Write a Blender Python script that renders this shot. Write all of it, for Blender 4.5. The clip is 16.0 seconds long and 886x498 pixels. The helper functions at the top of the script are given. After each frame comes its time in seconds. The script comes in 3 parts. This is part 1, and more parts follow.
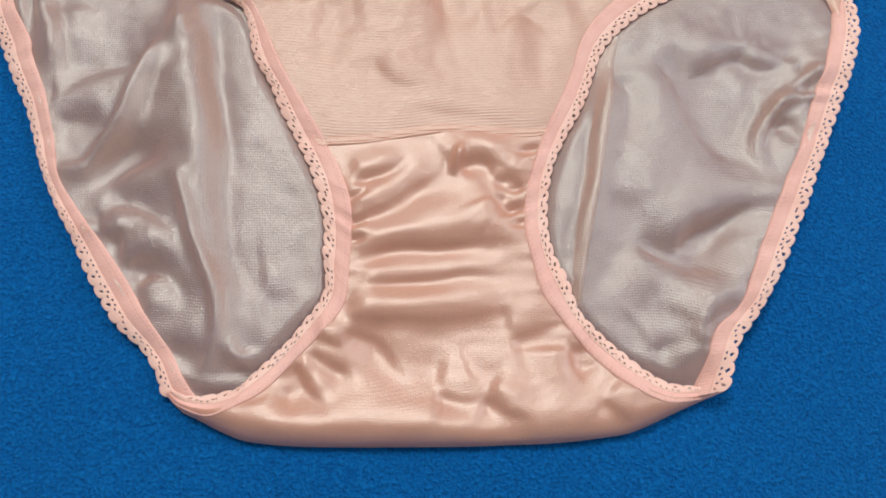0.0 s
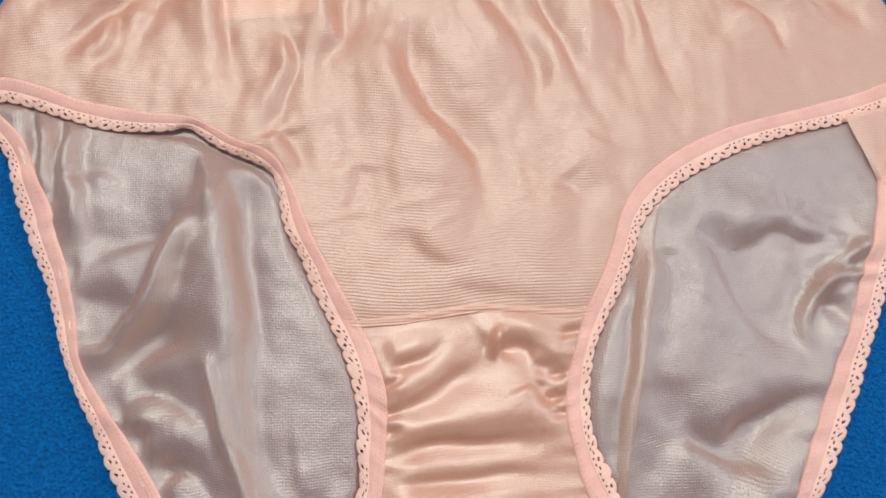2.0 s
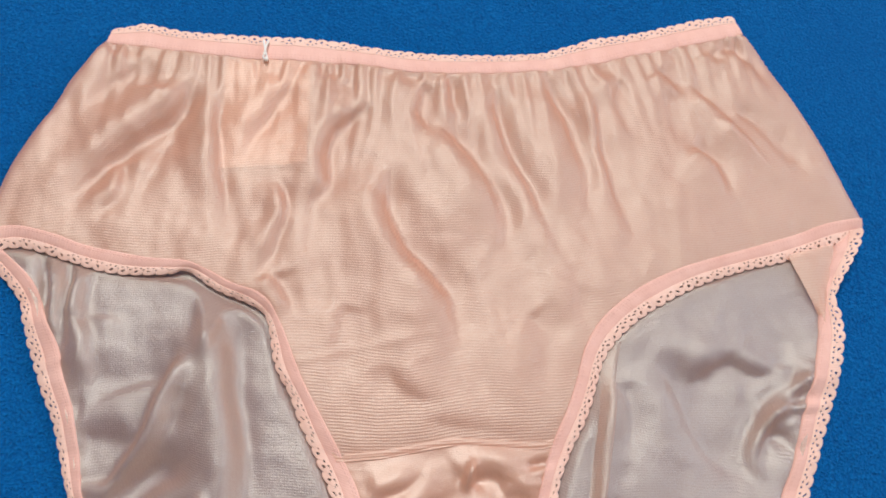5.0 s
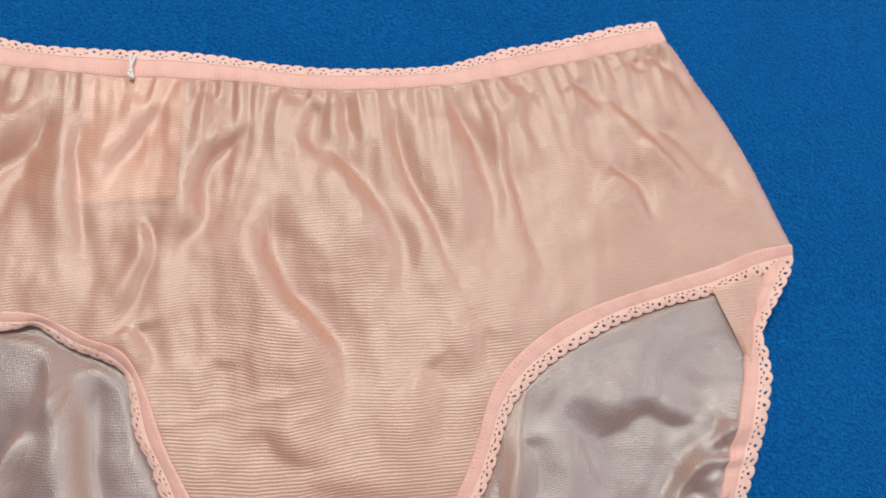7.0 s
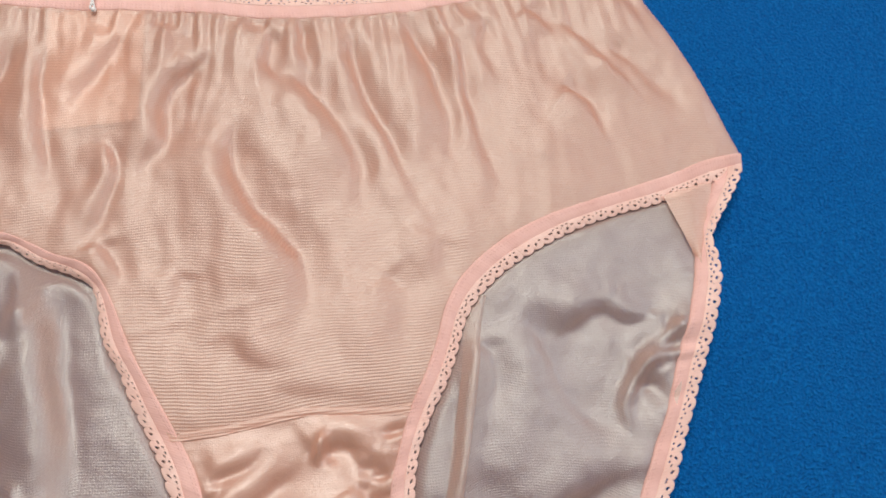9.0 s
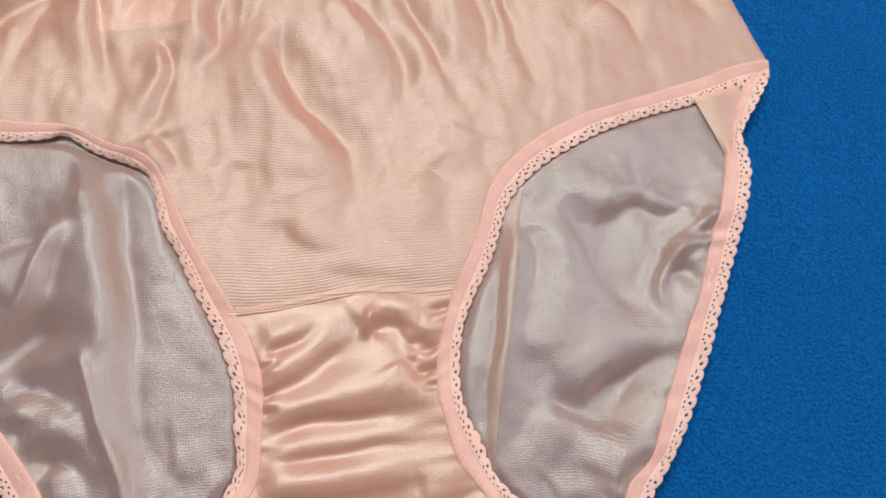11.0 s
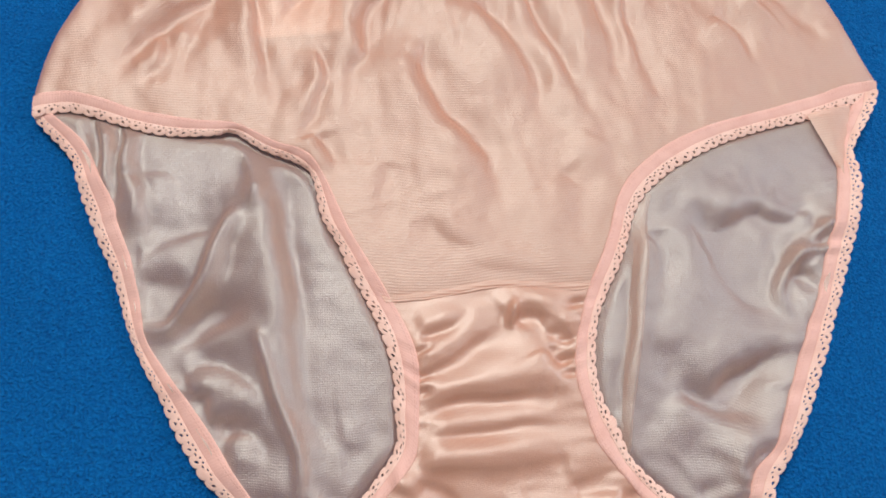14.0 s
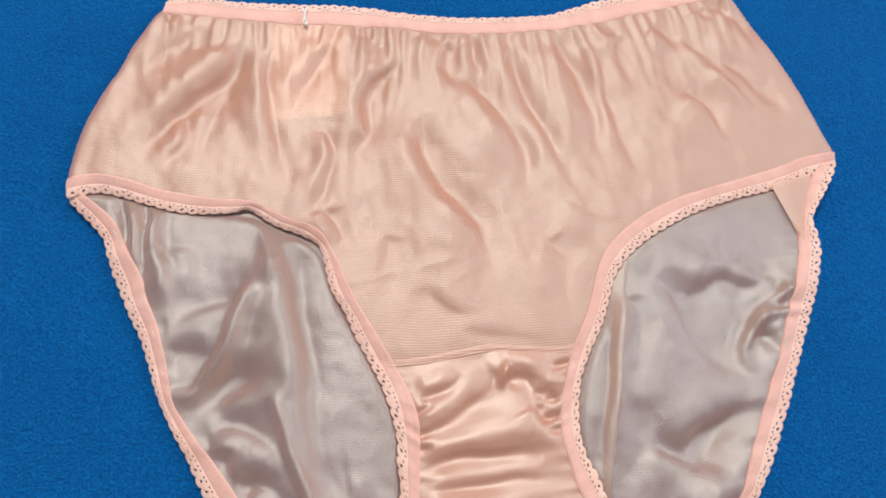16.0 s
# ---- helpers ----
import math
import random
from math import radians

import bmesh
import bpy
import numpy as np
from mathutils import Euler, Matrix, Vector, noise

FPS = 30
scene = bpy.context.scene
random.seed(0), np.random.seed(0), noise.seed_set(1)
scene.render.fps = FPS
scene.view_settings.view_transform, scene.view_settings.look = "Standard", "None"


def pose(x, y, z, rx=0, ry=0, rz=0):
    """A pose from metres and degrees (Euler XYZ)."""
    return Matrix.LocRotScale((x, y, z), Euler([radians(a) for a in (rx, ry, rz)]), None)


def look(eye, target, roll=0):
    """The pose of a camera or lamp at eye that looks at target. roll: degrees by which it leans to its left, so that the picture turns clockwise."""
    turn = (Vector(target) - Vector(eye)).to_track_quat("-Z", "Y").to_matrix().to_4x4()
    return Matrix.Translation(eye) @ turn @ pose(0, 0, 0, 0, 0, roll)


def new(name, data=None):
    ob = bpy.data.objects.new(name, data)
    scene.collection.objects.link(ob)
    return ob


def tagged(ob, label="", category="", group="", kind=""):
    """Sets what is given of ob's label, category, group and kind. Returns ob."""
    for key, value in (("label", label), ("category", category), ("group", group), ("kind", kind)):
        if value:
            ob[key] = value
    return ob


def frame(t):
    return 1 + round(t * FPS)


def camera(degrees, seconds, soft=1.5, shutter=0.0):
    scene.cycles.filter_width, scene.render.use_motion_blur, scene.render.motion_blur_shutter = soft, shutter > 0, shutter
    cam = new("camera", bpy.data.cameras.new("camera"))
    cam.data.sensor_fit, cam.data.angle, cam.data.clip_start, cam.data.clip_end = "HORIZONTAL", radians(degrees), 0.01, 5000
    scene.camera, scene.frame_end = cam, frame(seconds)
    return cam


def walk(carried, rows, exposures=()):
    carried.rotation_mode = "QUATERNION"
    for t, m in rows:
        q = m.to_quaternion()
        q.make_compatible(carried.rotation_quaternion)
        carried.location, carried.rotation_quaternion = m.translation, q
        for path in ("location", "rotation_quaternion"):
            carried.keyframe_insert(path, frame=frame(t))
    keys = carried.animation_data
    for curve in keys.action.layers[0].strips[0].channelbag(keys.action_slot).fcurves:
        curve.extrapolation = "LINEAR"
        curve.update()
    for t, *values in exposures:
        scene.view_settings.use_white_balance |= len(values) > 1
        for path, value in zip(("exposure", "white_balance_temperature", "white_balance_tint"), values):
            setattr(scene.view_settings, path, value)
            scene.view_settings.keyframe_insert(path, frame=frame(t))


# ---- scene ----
cam = camera(61.79, 16.0, soft=1.8)
PATH = [
    (0, (-0.02096, -0.19560, 0.24351), (0.00419, -0.08046, -0.13873), 9.332),
    (0.5, (-0.02607, -0.18366, 0.24793), (-0.00042, -0.06720, -0.13388), 9.430),
    (1, (-0.02980, -0.16825, 0.25019), (-0.00308, -0.04935, -0.13079), 9.815),
    (1.5, (-0.03064, -0.15347, 0.25114), (-0.00408, -0.03111, -0.12876), 9.547),
    (2, (-0.03360, -0.13626, 0.25066), (-0.00392, -0.01467, -0.12926), 11.146),
    (2.5, (-0.03403, -0.12869, 0.25645), (-0.00475, -0.00449, -0.12265), 10.908),
    (3, (-0.03656, -0.11670, 0.27133), (-0.00523, 0.01454, -0.10523), 11.322),
    (3.5, (-0.03912, -0.11403, 0.27957), (-0.00607, 0.02842, -0.09274), 10.901),
    (6, (-0.01934, -0.10594, 0.28558), (0.02192, 0.03952, -0.08474), 12.949),
    (6.5, (-0.01187, -0.09380, 0.27381), (0.03422, 0.04508, -0.09846), 15.185),
    (7, (0.00352, -0.08270, 0.26640), (0.05549, 0.05235, -0.10651), 16.848),
    (7.5, (0.01006, -0.08131, 0.26597), (0.06556, 0.05223, -0.10729), 17.520),
    (8, (0.01723, -0.09069, 0.26646), (0.07378, 0.04559, -0.10597), 16.827),
    (8.5, (0.01729, -0.10465, 0.26563), (0.07159, 0.03012, -0.10703), 15.959),
    (9, (0.01489, -0.11813, 0.26450), (0.06837, 0.01654, -0.10809), 15.512),
    (11.5, (-0.01038, -0.16576, 0.25827), (0.03850, -0.03243, -0.11507), 14.044),
    (12, (-0.02088, -0.17284, 0.25690), (0.02692, -0.04101, -0.11687), 14.212),
    (12.5, (-0.03297, -0.17650, 0.25744), (0.01216, -0.04534, -0.11653), 13.832),
    (13, (-0.04095, -0.17922, 0.25772), (0.00144, -0.04620, -0.11637), 13.010),
    (13.5, (-0.04833, -0.17285, 0.26621), (-0.00681, -0.03943, -0.10851), 12.962),
    (14, (-0.05262, -0.16285, 0.27643), (-0.01128, -0.02615, -0.09750), 12.848),
    (14.5, (-0.05167, -0.15399, 0.28535), (-0.00980, -0.01430, -0.08764), 12.817),
    (15, (-0.05265, -0.14729, 0.29514), (-0.00979, -0.00667, -0.07705), 12.874),
    (15.5, (-0.05434, -0.14749, 0.30329), (-0.01090, -0.00591, -0.06829), 12.802),
    (16, (-0.05465, -0.14862, 0.31416), (-0.01122, -0.00900, -0.05815), 12.826),
]
walk(cam, [(t, look(eye, target, roll)) for t, eye, target, roll in PATH], [(0.0, -0.06), (3.5, 0.0), (6.0, -0.08), (9.0, -0.12), (11.5, -0.06), (14.0, -0.02), (16.0, 0.03)])

# ---- light ----
world = bpy.data.worlds.new("room_air")
scene.world = world
world.use_nodes = True
world.node_tree.nodes["Background"].inputs["Color"].default_value = (0.75, 0.82, 1.0, 1)
world.node_tree.nodes["Background"].inputs["Strength"].default_value = 0.15


def area_lamp(name, eye, target, size_x, size_y, watts, colour):
    data = bpy.data.lights.new(name, "AREA")
    data.shape, data.size, data.size_y, data.energy, data.color = "RECTANGLE", size_x, size_y, watts, colour
    ob = new(name, data)
    ob.matrix_world = look(eye, target)
    return ob


area_lamp("ceiling_lamp", (-0.25, 1.2, 2.3), (0.0, 0.0, 0.0), 1.0, 0.7, 48, (1.0, 0.95, 0.9))
# unseen fill light added to brighten the right side; the east wall is solid
area_lamp("right_fill", (2.1, 0.5, 1.5), (0.0, 0.0, 0.3), 1.1, 1.2, 23, (0.90, 0.94, 1.0))


# ---- materials ----
def nodes_of(name):
    m = bpy.data.materials.new(name)
    m.use_nodes = True
    return m, m.node_tree, m.node_tree.nodes, m.node_tree.links, m.node_tree.nodes["Principled BSDF"]


def math_node(tree, op, a, b=None, clamp=False):
    n = tree.nodes.new("ShaderNodeMath")
    n.operation, n.use_clamp = op, clamp
    for i, v in enumerate((a, b)):
        if v is None:
            continue
        if isinstance(v, (int, float)):
            n.inputs[i].default_value = v
        else:
            tree.links.new(v, n.inputs[i])
    return n.outputs[0]


def noise_node(tree, coords, scale, detail=3.0, rough=0.55):
    n = tree.nodes.new("ShaderNodeTexNoise")
    n.inputs["Scale"].default_value, n.inputs["Detail"].default_value, n.inputs["Roughness"].default_value = scale, detail, rough
    tree.links.new(coords, n.inputs["Vector"])
    return n.outputs["Fac"]


def ramp_node(tree, fac, stops):
    n = tree.nodes.new("ShaderNodeValToRGB")
    while len(n.color_ramp.elements) < len(stops):
        n.color_ramp.elements.new(0.5)
    for e, (at, colour) in zip(n.color_ramp.elements, stops):
        e.position, e.color = at, (*colour, 1)
    tree.links.new(fac, n.inputs["Fac"])
    return n.outputs["Color"]


def bump_node(tree, height, strength, distance, before=None):
    n = tree.nodes.new("ShaderNodeBump")
    n.inputs["Strength"].default_value, n.inputs["Distance"].default_value = strength, distance
    tree.links.new(height, n.inputs["Height"])
    if before is not None:
        tree.links.new(before, n.inputs["Normal"])
    return n.outputs["Normal"]


def object_coords(tree):
    n = tree.nodes.new("ShaderNodeTexCoord")
    s = tree.nodes.new("ShaderNodeSeparateXYZ")
    tree.links.new(n.outputs["Object"], s.inputs[0])
    return n.outputs["Object"], s.outputs


def knit(name, low, high, rough, sheer, rib_pitch, rib_depth, cross_pitch, shine, gloss=0.4, grain=1.0, thread=0.05, glint=(0.96, 0.94, 0.92)):
    """Shiny nylon tricot: fine ribs one way, finer loops the other, thin enough to show what lies under it."""
    m, tree, nodes, links, bsdf = nodes_of(name)
    co, _ = object_coords(tree)
    uv = nodes.new("ShaderNodeUVMap")
    lay = nodes.new("ShaderNodeSeparateXYZ")
    links.new(uv.outputs[0], lay.inputs[0])
    wob = noise_node(tree, co, 60, 2)
    y = math_node(tree, "ADD", lay.outputs[1], math_node(tree, "MULTIPLY", wob, rib_pitch * 1.2))
    ribs = math_node(tree, "SINE", math_node(tree, "MULTIPLY", y, 2 * math.pi / rib_pitch))
    loops = math_node(tree, "SINE", math_node(tree, "MULTIPLY", lay.outputs[0], 2 * math.pi / cross_pitch))
    weave = math_node(tree, "ADD", ribs, math_node(tree, "MULTIPLY", loops, 0.45))
    speck = noise_node(tree, co, 1700, 2, 0.7)
    cloud = noise_node(tree, co, 38, 4)
    tone = math_node(tree, "ADD", math_node(tree, "MULTIPLY", cloud, 0.6), math_node(tree, "MULTIPLY", speck, 0.5))
    tone = math_node(tree, "ADD", tone, math_node(tree, "MULTIPLY", weave, thread))
    links.new(ramp_node(tree, tone, [(0.3, low), (0.8, high)]), bsdf.inputs["Base Color"])
    r = math_node(tree, "ADD", math_node(tree, "MULTIPLY", speck, 0.16), rough - 0.08)
    links.new(r, bsdf.inputs["Roughness"])
    bsdf.inputs["Specular IOR Level"].default_value = 0.5
    n1 = bump_node(tree, weave, 0.8, rib_depth)
    n2 = bump_node(tree, speck, 0.6, 0.0001 * grain, n1)
    links.new(n2, bsdf.inputs["Normal"])
    sheen = nodes.new("ShaderNodeBsdfAnisotropic")
    sheen.inputs["Color"].default_value = (*glint, 1)
    sheen.inputs["Roughness"].default_value = gloss
    links.new(n2, sheen.inputs["Normal"])
    satin = nodes.new("ShaderNodeMixShader")
    links.new(math_node(tree, "ADD", math_node(tree, "MULTIPLY", speck, shine * 0.8), shine * 0.6), satin.inputs["Fac"])
    through_light = nodes.new("ShaderNodeBsdfTranslucent")
    through_light.inputs["Color"].default_value = (0.95, 0.66, 0.54, 1)
    body = nodes.new("ShaderNodeMixShader")
    body.inputs["Fac"].default_value = 0.26
    links.new(bsdf.outputs[0], body.inputs[1])
    links.new(through_light.outputs[0], body.inputs[2])
    links.new(body.outputs[0], satin.inputs[1])
    links.new(sheen.outputs[0], satin.inputs[2])
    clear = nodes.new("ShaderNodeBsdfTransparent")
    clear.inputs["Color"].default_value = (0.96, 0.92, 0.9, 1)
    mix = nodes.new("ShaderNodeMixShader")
    # slope sets the sheerness: paints in the pinker light of steep folds, as if more threads lay in the way
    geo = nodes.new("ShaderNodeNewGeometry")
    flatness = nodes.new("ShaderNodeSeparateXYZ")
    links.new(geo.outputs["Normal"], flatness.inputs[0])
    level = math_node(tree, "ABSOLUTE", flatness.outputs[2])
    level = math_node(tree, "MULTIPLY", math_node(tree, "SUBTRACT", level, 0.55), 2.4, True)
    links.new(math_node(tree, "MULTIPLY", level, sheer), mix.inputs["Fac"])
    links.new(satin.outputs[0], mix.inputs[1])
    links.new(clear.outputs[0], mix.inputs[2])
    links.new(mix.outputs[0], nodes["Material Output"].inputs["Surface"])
    return m


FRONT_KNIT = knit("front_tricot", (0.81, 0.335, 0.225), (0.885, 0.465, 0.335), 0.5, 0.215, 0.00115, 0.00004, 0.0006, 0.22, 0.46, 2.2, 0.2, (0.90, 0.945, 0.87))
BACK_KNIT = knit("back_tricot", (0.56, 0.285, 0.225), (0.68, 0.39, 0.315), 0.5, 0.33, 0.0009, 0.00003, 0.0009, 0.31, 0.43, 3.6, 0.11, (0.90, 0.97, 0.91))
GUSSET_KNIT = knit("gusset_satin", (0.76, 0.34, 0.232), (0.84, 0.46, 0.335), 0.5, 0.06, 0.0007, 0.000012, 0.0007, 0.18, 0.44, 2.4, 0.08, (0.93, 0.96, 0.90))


def elastic(name, low, high, stitch):
    """Matt pink elastic; UV runs in metres along the band and from 0 to 1 across it."""
    m, tree, nodes, links, bsdf = nodes_of(name)
    uv = nodes.new("ShaderNodeUVMap")
    s = nodes.new("ShaderNodeSeparateXYZ")
    links.new(uv.outputs[0], s.inputs[0])
    co, _ = object_coords(tree)
    cloud = noise_node(tree, co, 90, 4)
    speck = noise_node(tree, co, 1800, 2)
    tone = math_node(tree, "ADD", math_node(tree, "MULTIPLY", cloud, 0.7), math_node(tree, "MULTIPLY", speck, 0.35))
    zig = math_node(tree, "SINE", math_node(tree, "MULTIPLY", s.outputs[0], 2 * math.pi / 0.0017))
    dots = None
    for row in (stitch, stitch + 0.16):
        off = math_node(tree, "ABSOLUTE", math_node(tree, "SUBTRACT", s.outputs[1], math_node(tree, "ADD", math_node(tree, "MULTIPLY", zig, 0.025), row)))
        line = math_node(tree, "SUBTRACT", 1.0, math_node(tree, "MULTIPLY", off, 18.0), True)
        line = math_node(tree, "MULTIPLY", line, math_node(tree, "ADD", math_node(tree, "MULTIPLY", zig, 0.5), 0.5, True))
        dots = line if dots is None else math_node(tree, "MAXIMUM", dots, line)
    ribs = math_node(tree, "SINE", math_node(tree, "MULTIPLY", s.outputs[0], 2 * math.pi / 0.0011))
    height = math_node(tree, "ADD", math_node(tree, "MULTIPLY", ribs, 0.12), math_node(tree, "MULTIPLY", dots, -1.0))
    tone = math_node(tree, "SUBTRACT", tone, math_node(tree, "MULTIPLY", dots, 0.2))
    links.new(ramp_node(tree, tone, [(0.2, low), (0.75, high)]), bsdf.inputs["Base Color"])
    bsdf.inputs["Roughness"].default_value = 0.62
    bsdf.inputs["Specular IOR Level"].default_value = 0.35
    bsdf.inputs["Sheen Weight"].default_value = 0.2
    n1 = bump_node(tree, height, 0.8, 0.00018)
    links.new(bump_node(tree, speck, 0.3, 0.0002, n1), bsdf.inputs["Normal"])
    return m


BAND = elastic("pink_elastic", (0.80, 0.44, 0.38), (0.94, 0.60, 0.53), 0.16)
LACE = elastic("lace_thread", (0.90, 0.54, 0.45), (0.97, 0.70, 0.61), 5.0)


def fleece():
    m, tree, nodes, links, bsdf = nodes_of("blue_fleece")
    co, _ = object_coords(tree)
    warp = nodes.new("ShaderNodeTexNoise")
    warp.inputs["Scale"].default_value, warp.inputs["Detail"].default_value = 400, 2
    links.new(co, warp.inputs["Vector"])
    push = nodes.new("ShaderNodeVectorMath")
    push.operation = "MULTIPLY_ADD"
    links.new(warp.outputs["Color"], push.inputs[0])
    push.inputs[1].default_value = (0.0012, 0.0012, 0.0012)
    links.new(co, push.inputs[2])
    clump = noise_node(tree, push.outputs[0], 880, 2, 0.5)
    fibre = noise_node(tree, push.outputs[0], 2600, 2, 0.6)
    broad = noise_node(tree, co, 14, 3)
    h = math_node(tree, "ADD", clump, math_node(tree, "MULTIPLY", fibre, 0.35))
    tone = math_node(tree, "ADD", math_node(tree, "MULTIPLY", h, 0.7), math_node(tree, "MULTIPLY", broad, 0.10))
    links.new(ramp_node(tree, tone, [(0.34, (0.001, 0.082, 0.31)), (0.5, (0.001, 0.118, 0.415)), (0.68, (0.004, 0.17, 0.53))]), bsdf.inputs["Base Color"])
    bsdf.inputs["Roughness"].default_value = 0.95
    bsdf.inputs["Specular IOR Level"].default_value = 0.08
    bsdf.inputs["Sheen Weight"].default_value = 0.15
    bsdf.inputs["Sheen Tint"].default_value = (0.1, 0.45, 1, 1)
    n1 = bump_node(tree, clump, 0.9, 0.0022)
    links.new(bump_node(tree, fibre, 0.7, 0.0006, n1), bsdf.inputs["Normal"])
    return m


def plain(name, low, high, rough, scale):
    m, tree, nodes, links, bsdf = nodes_of(name)
    co, _ = object_coords(tree)
    f = noise_node(tree, co, scale, 5)
    links.new(ramp_node(tree, f, [(0.3, low), (0.7, high)]), bsdf.inputs["Base Color"])
    bsdf.inputs["Roughness"].default_value = rough
    links.new(bump_node(tree, f, 0.2, 0.002), bsdf.inputs["Normal"])
    return m


FLEECE = fleece()
PLASTER = plain("wall_paint", (0.72, 0.70, 0.66), (0.80, 0.78, 0.74), 0.8, 9)
BOARDS = plain("floor_wood", (0.22, 0.14, 0.08), (0.34, 0.23, 0.14), 0.5, 6)
LABEL_CLOTH = plain("label_satin", (0.93, 0.80, 0.68), (0.99, 0.90, 0.79), 0.45, 300)
WHITE_THREAD = plain("white_thread", (0.9, 0.88, 0.86), (0.96, 0.94, 0.92), 0.6, 900)


# ---- helpers of this scene ----
def mesh_of(name, verts, faces, material, smooth=True, uvs=None):
    me = bpy.data.meshes.new(name)
    me.from_pydata([tuple(map(float, v)) for v in verts], [], [tuple(map(int, f)) for f in faces])
    if uvs is not None:
        layer = me.uv_layers.new(name="UVMap")
        loops = np.empty(len(me.loops), dtype=np.int32)
        me.loops.foreach_get("vertex_index", loops)
        layer.data.foreach_set("uv", np.asarray(uvs, dtype=np.float32)[loops].ravel())
    me.materials.append(material)
    if smooth:
        me.polygons.foreach_set("use_smooth", [True] * len(me.polygons))
    me.update()
    return me


def part(name, me, parent, label=""):
    ob = new(name, me)
    ob.parent = parent
    return tagged(ob, label) if label else ob


def bend(*points):
    """A smooth curve through a few plan points, in millimetres, as evenly spaced points."""
    p = np.array(points, float)
    p = np.vstack([2 * p[0] - p[1], p, 2 * p[-1] - p[-2]])
    u = np.linspace(0, 1, 24, endpoint=False)[:, None]
    out = []
    for a, b, c, d in zip(p, p[1:], p[2:], p[3:]):
        out.append(0.5 * (2 * b + (c - a) * u + (2 * a - 5 * b + 4 * c - d) * u**2 + (3 * b - a - 3 * c + d) * u**3))
    return even(np.vstack(out + [p[-2][None]]), 1.0)


def even(p, step=None, count=None):
    s = np.r_[0, np.cumsum(np.linalg.norm(np.diff(p, axis=0), axis=1))]
    n = count or max(4, int(s[-1] / step) + 1)
    t = np.linspace(0, s[-1], n)
    return np.stack([np.interp(t, s, p[:, k]) for k in range(p.shape[1])], 1)


def near(points, line):
    """Distance to a line, signed offset across it (positive on its left) and the share of its length passed, for many plan points."""
    best = np.full(len(points), 1e9)
    across, share = np.zeros(len(points)), np.zeros(len(points))
    length = len(line) - 1
    for i in range(length):
        a, d = line[i], line[i + 1] - line[i]
        q = points - a
        t = np.clip((q @ d) / (d @ d), 0, 1)
        off = q - t[:, None] * d
        r = np.hypot(off[:, 0], off[:, 1])
        m = r < best
        best[m] = r[m]
        across[m] = (d[0] * q[m, 1] - d[1] * q[m, 0]) / math.hypot(*d)
        share[m] = (i + t[m]) / length
    return best, across, share


def inside(points, ring):
    x, y = points[:, 0], points[:, 1]
    odd = np.zeros(len(points), bool)
    for (ax, ay), (bx, by) in zip(ring, np.roll(ring, -1, axis=0)):
        if ay != by:
            odd ^= ((ay > y) != (by > y)) & (x < (bx - ax) * (y - ay) / (by - ay) + ax)
    return odd


FOLDS = {"front": [], "back": [], "gusset": []}
STEPS = {"front": [], "back": [], "gusset": []}
STEP_SIZE = {"front": 3.0, "back": 2.5, "gusset": 2.8}


def fold(panel, width, height, skew, *points):
    """A crease of a panel: half width and height in millimetres (below zero: a hollow); skew steepens one flank."""
    line = bend(*points) if len(points) > 2 else np.array(points, float)
    FOLDS[panel].append((width, height, skew, even(line, min(0.7 * width, 3.0))))


def step(panel, width, height, reach, side, *points):
    """A one-sided crease: the cloth drops across the line and comes back level within its reach; side 1: higher on the line's left."""
    line = bend(*points) if len(points) > 2 else np.array(points, float)
    STEPS[panel].append((1.3 * width, height * side * STEP_SIZE[panel], 1.25 * reach, even(line, 2.0)))


